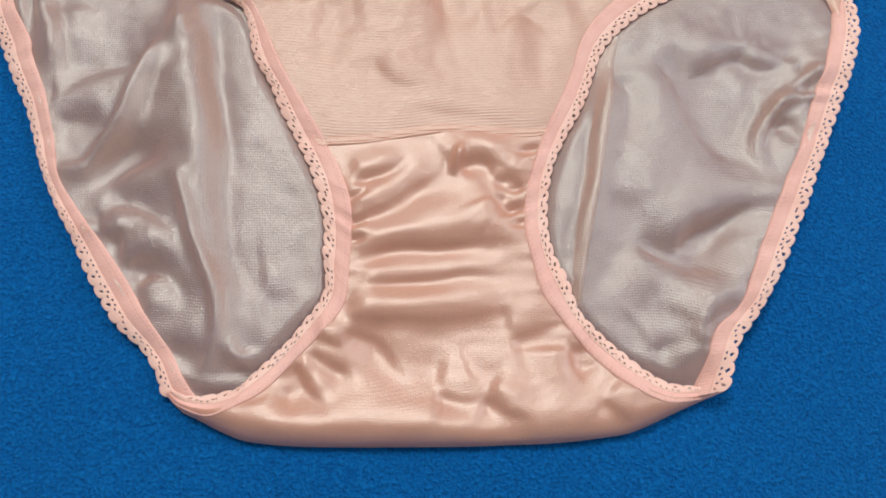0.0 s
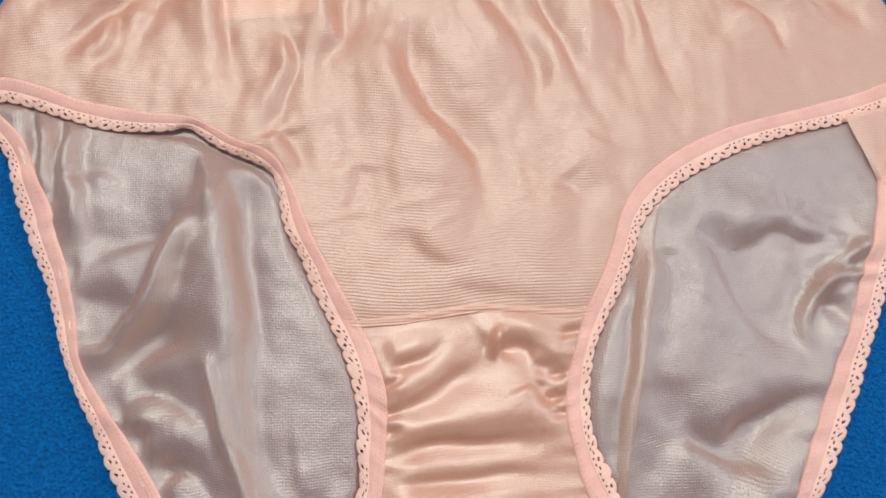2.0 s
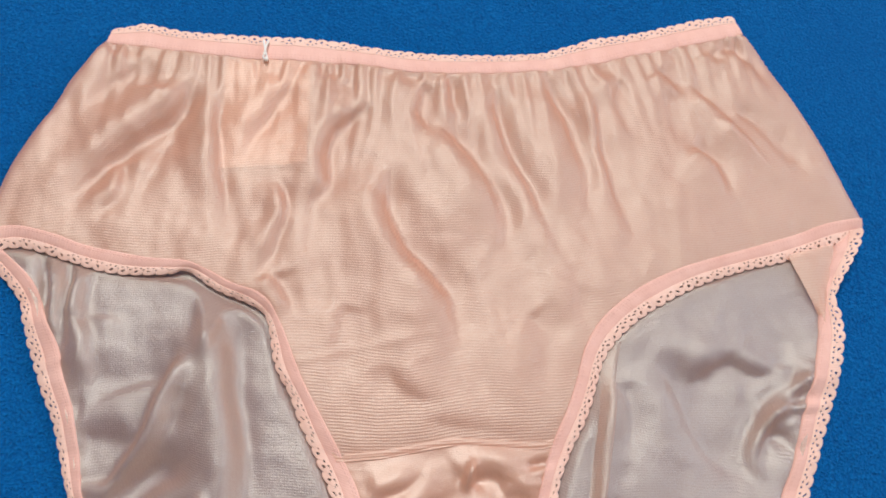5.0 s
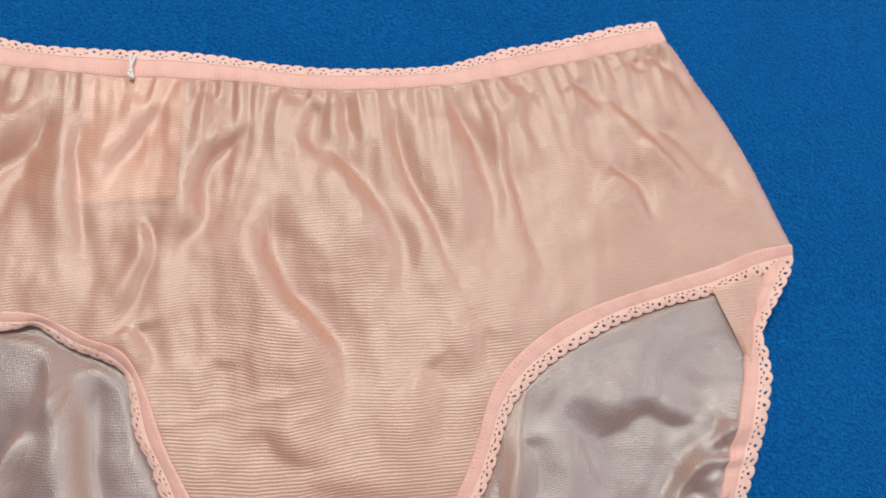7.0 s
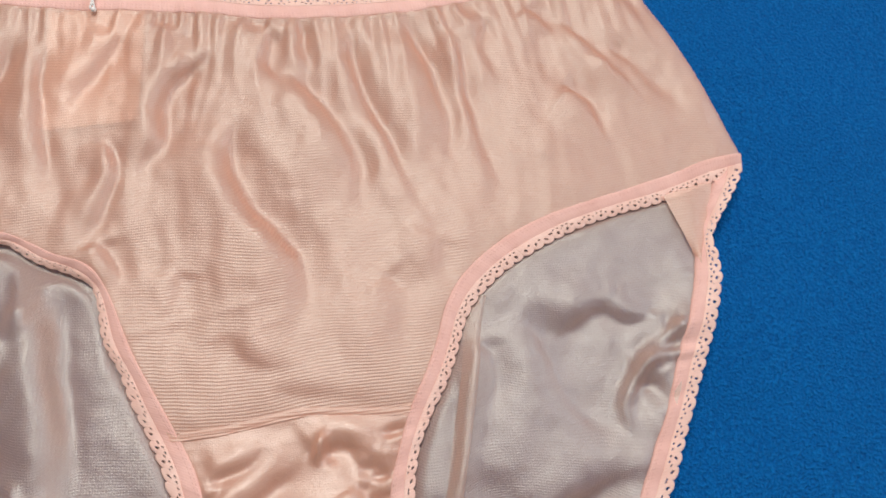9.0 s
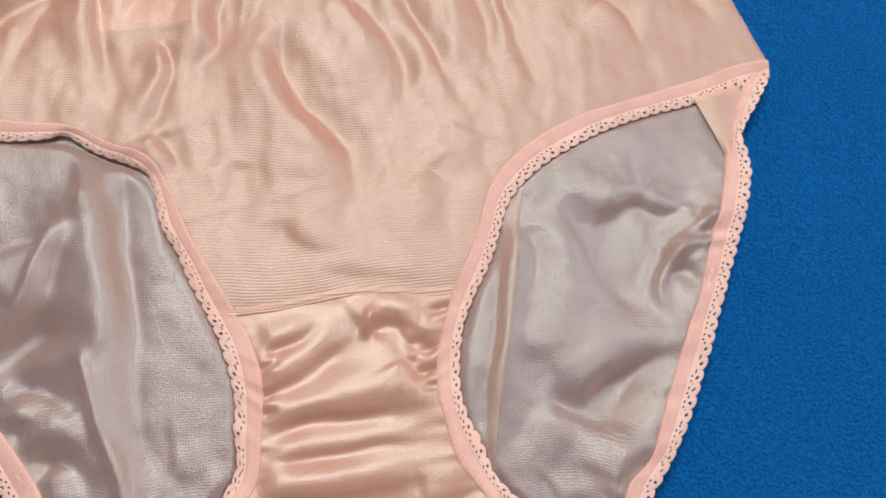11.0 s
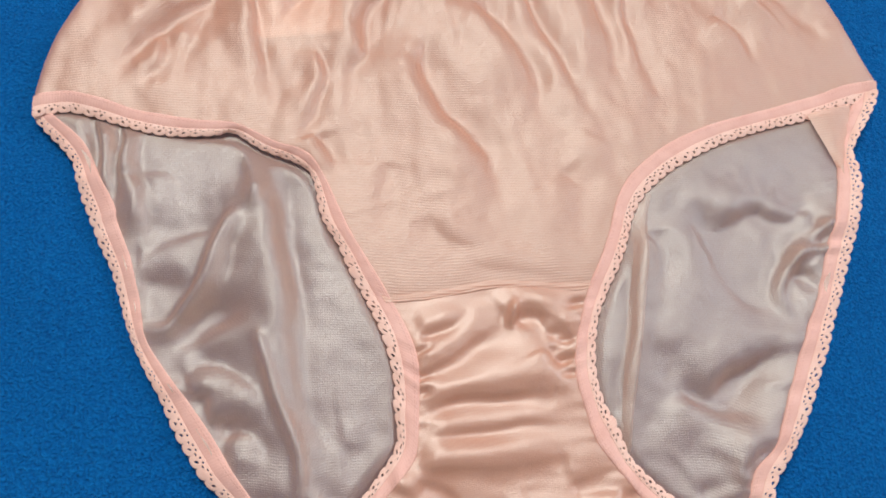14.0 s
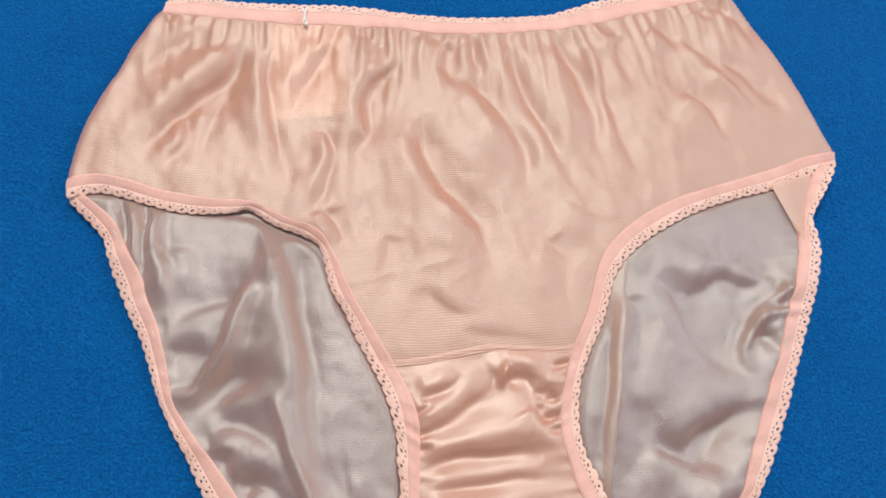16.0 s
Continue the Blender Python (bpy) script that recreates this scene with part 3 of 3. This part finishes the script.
GUSSET_RING = np.vstack([SEAM, RIGHT_LOW, HEM[::-1], LEFT_LOW[::-1]])
BACK_RING = np.vstack(
    [WAIST_MID - (0, 2), SIDE_RIGHT[6:-6] - (1.5, 0), between(BACK_RIGHT_IN, BACK_RIGHT_OUT, 0.3), HEM[::-1][6:-6] + (0, 2), between(BACK_LEFT_IN, BACK_LEFT_OUT, 0.3)[::-1], SIDE_LEFT[::-1][6:-6] + (1.5, 0)]
)
WAIST_LEN = np.r_[0, np.cumsum(np.linalg.norm(np.diff(WAIST_LOW, axis=0), axis=1))]


def gathers(points):
    """Small pleats that the waist elastic draws into the cloth, dying away downwards."""
    d, across, share = near(points, WAIST_LOW[::3])
    s = share * WAIST_LEN[-1]
    wob = np.array([noise.noise(Vector((x / 16, y / 40, 1.7))) for x, y in points])
    size = np.array([0.35 + 0.65 * abs(noise.noise(Vector((x / 22, 5.5, 0.3)))) * 1.8 for x in s])
    phase = 2 * math.pi * s / 8.6 + 4.5 * wob
    return (1.4 * np.sin(phase) + 0.35 * np.sin(2.3 * phase + 1)) * size * np.exp(-d / 19.0) * np.clip(d / 2.0, 0.35, 1)


def under_bands(points):
    """How far the cloth is pressed down under the waist and leg elastics."""
    press = np.zeros(len(points))
    for line, sign in ((WAIST_LOW, 1), (FRONT_LEFT_IN, -1), (FRONT_RIGHT_IN, 1)):
        d, across, share = near(points, line[::3])
        press = np.maximum(press, np.where(d < 7, np.clip(sign * across / 2.5, 0, 1.4), 0))
    return press


def front_height(points):
    d = np.minimum(near(points, SIDE_LEFT[::3])[0], near(points, SIDE_RIGHT[::3])[0])
    z = FRONT_Z + creased("front", points) + gathers(points) + 1.45 * rumple(points / (1.0, 1.7), 19.0, 0.4) * np.clip((points[:, 1] + 95) / 60, 0.6, 1)
    press = under_bands(points)
    z = z * (1 - 0.7 * press.clip(0, 1)) + FRONT_Z * 0.7 * press.clip(0, 1) - 0.8 * press
    join = np.exp(-near(points, SEAM[::2])[0] / 7.0)
    z = z * (1 - join) + (GUSSET_Z + 0.3) * join
    return 2.0 + (z - 2.0) * (0.12 + 0.88 * round_edge(d, 4.5))


def gusset_height(points):
    d = near(points, HEM[::2])[0]
    z = GUSSET_Z + creased("gusset", points) + 0.6 * rumple(points / (2.2, 1.0), 13.0, 2.4)
    dl = np.minimum(near(points, LEFT_LOW[::2])[0], near(points, RIGHT_LOW[::2])[0])
    tuck = np.array([noise.noise(Vector((7.0, y / 3.2, 0.2 if x > 0 else 4.0))) for x, y in points])
    z += 1.3 * tuck * np.exp(-dl / 5.0)
    z -= 0.9 * under_bands(points)
    join = np.exp(-near(points, SEAM[::2])[0] / 2.0)
    z = z * (1 - join) + GUSSET_Z * join
    z += 3.0 * np.exp(-(((d - 7.0) / 8.0) ** 2))
    return 0.5 + (z - 0.5) * (0.05 + 0.95 * round_edge(d, 7.0))


def back_height(points):
    z = BACK_Z + creased("back", points) + 1.3 * rumple(points, 24.0, 9.2)
    outer = np.minimum(near(points, BACK_LEFT_IN[::2])[0], near(points, BACK_RIGHT_IN[::2])[0])
    tuck = np.array([noise.noise(Vector((y / 6.0, x / 30.0, 3.1))) for x, y in points])
    z += 1.2 * tuck * np.exp(-outer / 8.0)
    z += 4.6 * np.exp(-((near(points, BACK_RIGHT_IN[::2])[0] / 11.0) ** 2)) * np.clip((-28 - points[:, 1]) / 30, 0, 1)
    z = 0.8 + 0.9 * np.logaddexp(0, (z - 0.8) / 0.9)
    for ring, height in ((FRONT_RING[::3], front_height), (GUSSET_RING[::3], gusset_height)):
        m = inside(points, ring)
        if m.any():
            z[m] = np.minimum(z[m], np.maximum(height(points[m]) - 1.6, 0.4))
    leg = np.minimum(near(points, LEFT_MID[::3])[0], near(points, RIGHT_MID[::3])[0])
    return np.minimum(z, 2.4 + 0.7 * np.maximum(leg - 4.5, 0))


def cloth(name, ring, height, material, step):
    """A sheet of cloth over a plan outline, its rim drawn onto the outline."""
    lo, hi = ring.min(0) - step, ring.max(0) + step
    xs, ys = np.arange(lo[0], hi[0] + step, step), np.arange(lo[1], hi[1] + step, step)
    gx, gy = np.meshgrid(xs, ys)
    pts = np.stack([gx.ravel(), gy.ravel()], 1)
    ok = inside(pts, ring)
    i = np.arange(len(pts)).reshape(gx.shape)
    faces = np.stack([i[:-1, :-1], i[:-1, 1:], i[1:, 1:], i[1:, :-1]], -1).reshape(-1, 4)
    faces = faces[ok[faces].sum(1) >= 2]
    used = np.unique(faces)
    seq = np.full(len(pts), -1)
    seq[used] = np.arange(len(used))
    pts, faces = pts[used], seq[faces]
    count = np.zeros(len(pts), int)
    np.add.at(count, faces.ravel(), 1)
    rim = np.where((count < 4) | ~ok[used])[0]
    closed = even(np.vstack([ring, ring[:1]]), 0.4)
    for k in range(0, len(rim), 400):
        sel = rim[k : k + 400]
        gap = ((pts[sel][:, None] - closed[None]) ** 2).sum(-1)
        pts[sel] = closed[gap.argmin(1)]
    z = height(pts)
    # the knit's courses ride up over raised cloth and drift a little
    drift = np.array([noise.noise(Vector((x / 45, y / 60, 6.1))) for x, y in pts])
    uv = np.c_[pts[:, 0] + 1.5 * drift, pts[:, 1] + 0.9 * (z - z.mean()) + 4.0 * drift] / 1000
    return mesh_of(name, np.c_[pts, z] / 1000, faces, material, uvs=uv)


briefs = tagged(new("briefs"), "peach satin briefs with lace trim laid flat on blue fleece", "underwear")
briefs.empty_display_size = 0.05

part("back_panel", cloth("back_panel", BACK_RING, back_height, BACK_KNIT, 1.25), briefs, "sheer peach satin back panel seen from inside, greyed by the blue below")
part("front_panel", cloth("front_panel", FRONT_RING, front_height, FRONT_KNIT, 1.1), briefs, "ribbed peach satin tricot front panel, gathered at the waist")
part("gusset", cloth("gusset", GUSSET_RING, gusset_height, GUSSET_KNIT, 1.0), briefs, "smooth double-layer peach satin gusset with puckered folds")


def trim(parent, inner, outer, low_z, out_z, lace_share, band_label, pitch=5.0):
    """An elastic band with a scalloped, pierced lace border, between an inner and an outer line."""
    n = max(len(inner), len(outer))
    a, b = even(inner, count=n), even(outer, count=n)
    mid = (a + b) / 2
    length = np.linalg.norm(np.diff(mid, axis=0), axis=1).sum()
    cells = max(8, int(length / pitch))
    per = 20
    m = cells * per + 1
    a, b = even(a, count=n), even(b, count=n)
    t = np.linspace(0, 1, m)
    src = np.linspace(0, 1, n)
    A = np.stack([np.interp(t, src, a[:, k]) for k in (0, 1)], 1)
    B = np.stack([np.interp(t, src, b[:, k]) for k in (0, 1)], 1)
    za = low_z(A)
    soft = np.ones(15) / 15
    za = np.convolve(np.pad(za, 7, mode="edge"), soft, "valid")
    zb = out_z(B)
    zb = np.convolve(np.pad(zb, 7, mode="edge"), soft, "valid")
    ripple = np.array([noise.noise(Vector((k * 0.045, za[0], 2.2))) for k in range(m)])
    s = t * length / 1000
    cut = 1 - lace_share
    # elastic band, a flat rounded ribbon
    prof = [(-0.03, -0.9), (0.0, 0.0), (0.07, 0.32), (0.3, 0.5), (0.6, 0.5), (0.9, 0.4), (0.99, 0.2), (1.0, -0.3)]
    v, uv = [], []
    for across, lift in prof:
        f = across * cut
        xy = A * (1 - f) + B * f
        z = za * (1 - f) + zb * f + lift + 0.25 * ripple
        v.append(np.c_[xy, z])
        uv.append(np.c_[s, np.full(m, max(across, 0))])
    k = np.arange(len(prof) * m).reshape(len(prof), m)
    faces = np.stack([k[:-1, :-1], k[1:, :-1], k[1:, 1:], k[:-1, 1:]], -1).reshape(-1, 4)
    band = part("elastic_band", mesh_of("elastic_band", np.vstack(v) / 1000, faces, BAND, uvs=np.vstack(uv)), parent, band_label)
    # lace: rows across, twenty columns to a scallop, a row of large holes and two of small ones
    rows = 17
    w = np.linspace(0, 1, rows)
    ph = (np.arange(m) % per) / per
    grid = []
    uv = []
    for q in w:
        scallop = 0.8 + 0.28 * np.sqrt(np.abs(np.sin(math.pi * ph))) + 0.07 * ripple
        f = cut - 0.03 + (lace_share + 0.03) * q * (1 - q**2 * (1 - scallop))
        xy = A * (1 - f[:, None]) + B * f[:, None]
        z = za * (1 - f) + zb * f + 0.2 + 0.35 * np.sin(math.pi * q) + 0.3 * ripple
        grid.append(np.c_[xy, z])
        uv.append(np.c_[s, np.full(m, q)])
    k = np.arange(rows * m).reshape(rows, m)
    faces = np.stack([k[:-1, :-1], k[1:, :-1], k[1:, 1:], k[:-1, 1:]], -1)
    cx = ((np.arange(m - 1) % per) + 0.5) / per
    cw = (w[:-1] + w[1:]) / 2
    CX, CW = np.meshgrid(cx, cw)
    CX = CX + np.repeat(np.random.uniform(-0.12, 0.12, cells), per)[None]
    half = np.abs(CX - 0.5)
    torn = np.repeat(np.random.rand(cells), per)[None]
    tall = 0.1 + 0.05 * np.repeat(np.random.rand(cells), per)[None]
    lean = (CX - 0.5) * np.repeat(np.random.uniform(-0.6, 0.6, cells), per)[None]
    hole = ((half / 0.13) ** 2 + ((CW - 0.62 + lean) / (0.85 * tall)) ** 2 < 1) & (torn > 0.1)
    hole |= (((0.5 - half) / 0.11) ** 2 + ((CW - 0.42) / 0.07) ** 2 < 1) & (torn < 0.85)
    hole |= ((np.abs(half - 0.2) / 0.09) ** 2 + ((CW - 0.24) / 0.06) ** 2 < 1) & (np.abs(torn - 0.5) > 0.15)
    lace = part("lace_edging", mesh_of("lace_edging", np.vstack(grid) / 1000, faces[~hole], LACE, uvs=np.vstack(uv)), band, "pale peach scalloped lace edging with small holes")
    solid = lace.modifiers.new("thread", "SOLIDIFY")
    solid.thickness, solid.offset = 0.0004, 0
    return band


def flat(z):
    return lambda points: np.full(len(points), float(z))


def raised(height, up):
    return lambda points: height(points) + up


def leg_height(points):
    """Top of the front or the gusset, whichever lies there."""
    z = front_height(points)
    low = points[:, 1] < -82
    if low.any():
        z[low] = gusset_height(points[low])
    return z


def lace_rest(points):
    """Front lace lies on the back panel."""
    return np.maximum(4.0, back_height(points) + 0.7)


trim(briefs, WAIST_LOW[3:-3] - (0, 2.5), WAIST_TOP[3:-3] - (0, 3.0), flat(2.6), flat(2.0), 0.4, "pink elastic back waistband behind the front one")
trim(briefs, BACK_LEFT_IN, BACK_LEFT_OUT, raised(back_height, 0.6), flat(2.2), 0.42, "smooth pink elastic of the back leg edge")
trim(briefs, BACK_RIGHT_IN, BACK_RIGHT_OUT, raised(back_height, 0.6), flat(8.0), 0.48, "smooth pink elastic of the back leg edge")
trim(briefs, FRONT_LEFT_IN, FRONT_LEFT_OUT, raised(leg_height, 0.25), lace_rest, 0.42, "pink stitched elastic of the front leg edge")
trim(briefs, FRONT_RIGHT_IN, FRONT_RIGHT_OUT, raised(leg_height, 0.25), lace_rest, 0.42, "pink stitched elastic of the front leg edge")
trim(briefs, WAIST_LOW, WAIST_TOP, raised(front_height, 0.0), flat(4.2), 0.34, "pink elastic waistband gathered along the top")


# seam between front panel and gusset
def seam_ridge():
    line = even(SEAM, 0.8)
    z = front_height(line)
    v = []
    for off, lift in ((1.9, -0.1), (0.8, 0.3), (-0.6, 0.25), (-1.9, -0.25)):
        v.append(np.c_[line[:, 0], line[:, 1] + off, z + lift])
    n = len(line)
    k = np.arange(4 * n).reshape(4, n)
    f = np.stack([k[:-1, :-1], k[1:, :-1], k[1:, 1:], k[:-1, 1:]], -1).reshape(-1, 4)
    v = np.vstack(v) / 1000
    return mesh_of("gusset_seam", v, f, FRONT_KNIT, uvs=v[:, :2])


part("gusset_seam", seam_ridge(), briefs, "narrow turned seam joining front panel and gusset")


# turned-in side seam and the pleat that show inside the leg openings
def side_flap(name, edge_a, edge_b, base, lift, material, droop=0.0, lap=False):
    """A narrow strip of cloth between two plan lines, bowed upwards, or lapping over towards its second edge."""
    n = 24
    a, b2 = even(edge_a, count=n), even(edge_b, count=n)
    v = []
    for k in range(7):
        t = k / 6
        xy = a * (1 - t) + b2 * t
        bow = min(1.0, 1.15 * t**1.4) - (0.75 if t > 0.99 else 0.0) if lap else math.sin(math.pi * (0.15 + 0.75 * t))
        z = (back_height(xy) if base is None else base) + lift * bow + 0.4 * np.sin(np.linspace(0, 3, n)) - droop * np.linspace(-1, 1, n) ** 4
        v.append(np.c_[xy, z])
    k = np.arange(7 * n).reshape(7, n)
    f = np.stack([k[:-1, :-1], k[1:, :-1], k[1:, 1:], k[:-1, 1:]], -1).reshape(-1, 4)
    v = np.vstack(v) / 1000
    return mesh_of(name, v, f, material, uvs=v[:, :2])


part("side_seam", side_flap("side_seam", RIGHT_FLAP_A, RIGHT_FLAP_B, 5.2, 2.6, FRONT_KNIT), briefs, "matt peach side seam turned in at the hip")


part("pleat", side_flap("pleat", PLEAT_A - (1.4, 0), PLEAT_B + (0.4, 0), None, 1.6, BACK_KNIT, 0.4, True), briefs, "narrow pink pleat where the back cloth doubles over")


# care label sewn inside the waist, showing through the front
def care_label():
    xs, ys = np.linspace(-94, -57, 26), np.linspace(37, 90, 30)
    gx, gy = np.meshgrid(xs, ys)
    pts = np.stack([gx.ravel() + 0.03 * (gy.ravel() - 60), gy.ravel()], 1)
    z = front_height(pts) - 0.5
    k = np.arange(len(pts)).reshape(gx.shape)
    f = np.stack([k[:-1, :-1], k[:-1, 1:], k[1:, 1:], k[1:, :-1]], -1).reshape(-1, 4)
    return mesh_of("care_label", np.c_[pts, z] / 1000, f, LABEL_CLOTH)


part("care_label", care_label(), briefs, "blank cream satin care label showing through the front")


# white tacking thread on the waistband
def tack():
    bm = bmesh.new()
    for x0, x1 in ((-77.2, -75.4), (-75.2, -76.8)):
        for j in range(7):
            t = j / 6
            y = 99 - 9.5 * t
            m = Matrix.Translation(((x0 + (x1 - x0) * t) / 1000, y / 1000, 0.0068 + 0.0018 * t + 0.0007 * math.sin(math.pi * t)))
            bmesh.ops.create_icosphere(bm, subdivisions=1, radius=0.00055, matrix=m @ Matrix.Diagonal((1, 2.2, 1, 1)))
    m = Matrix.Translation((-0.0757, 0.0885, 0.0082))
    bmesh.ops.create_icosphere(bm, subdivisions=2, radius=0.0011, matrix=m)
    me = bpy.data.meshes.new("tacking_thread")
    bm.to_mesh(me)
    bm.free()
    me.materials.append(WHITE_THREAD)
    me.polygons.foreach_set("use_smooth", [True] * len(me.polygons))
    return me


part("tacking_thread", tack(), briefs, "white tacking thread knotted at the waistband")
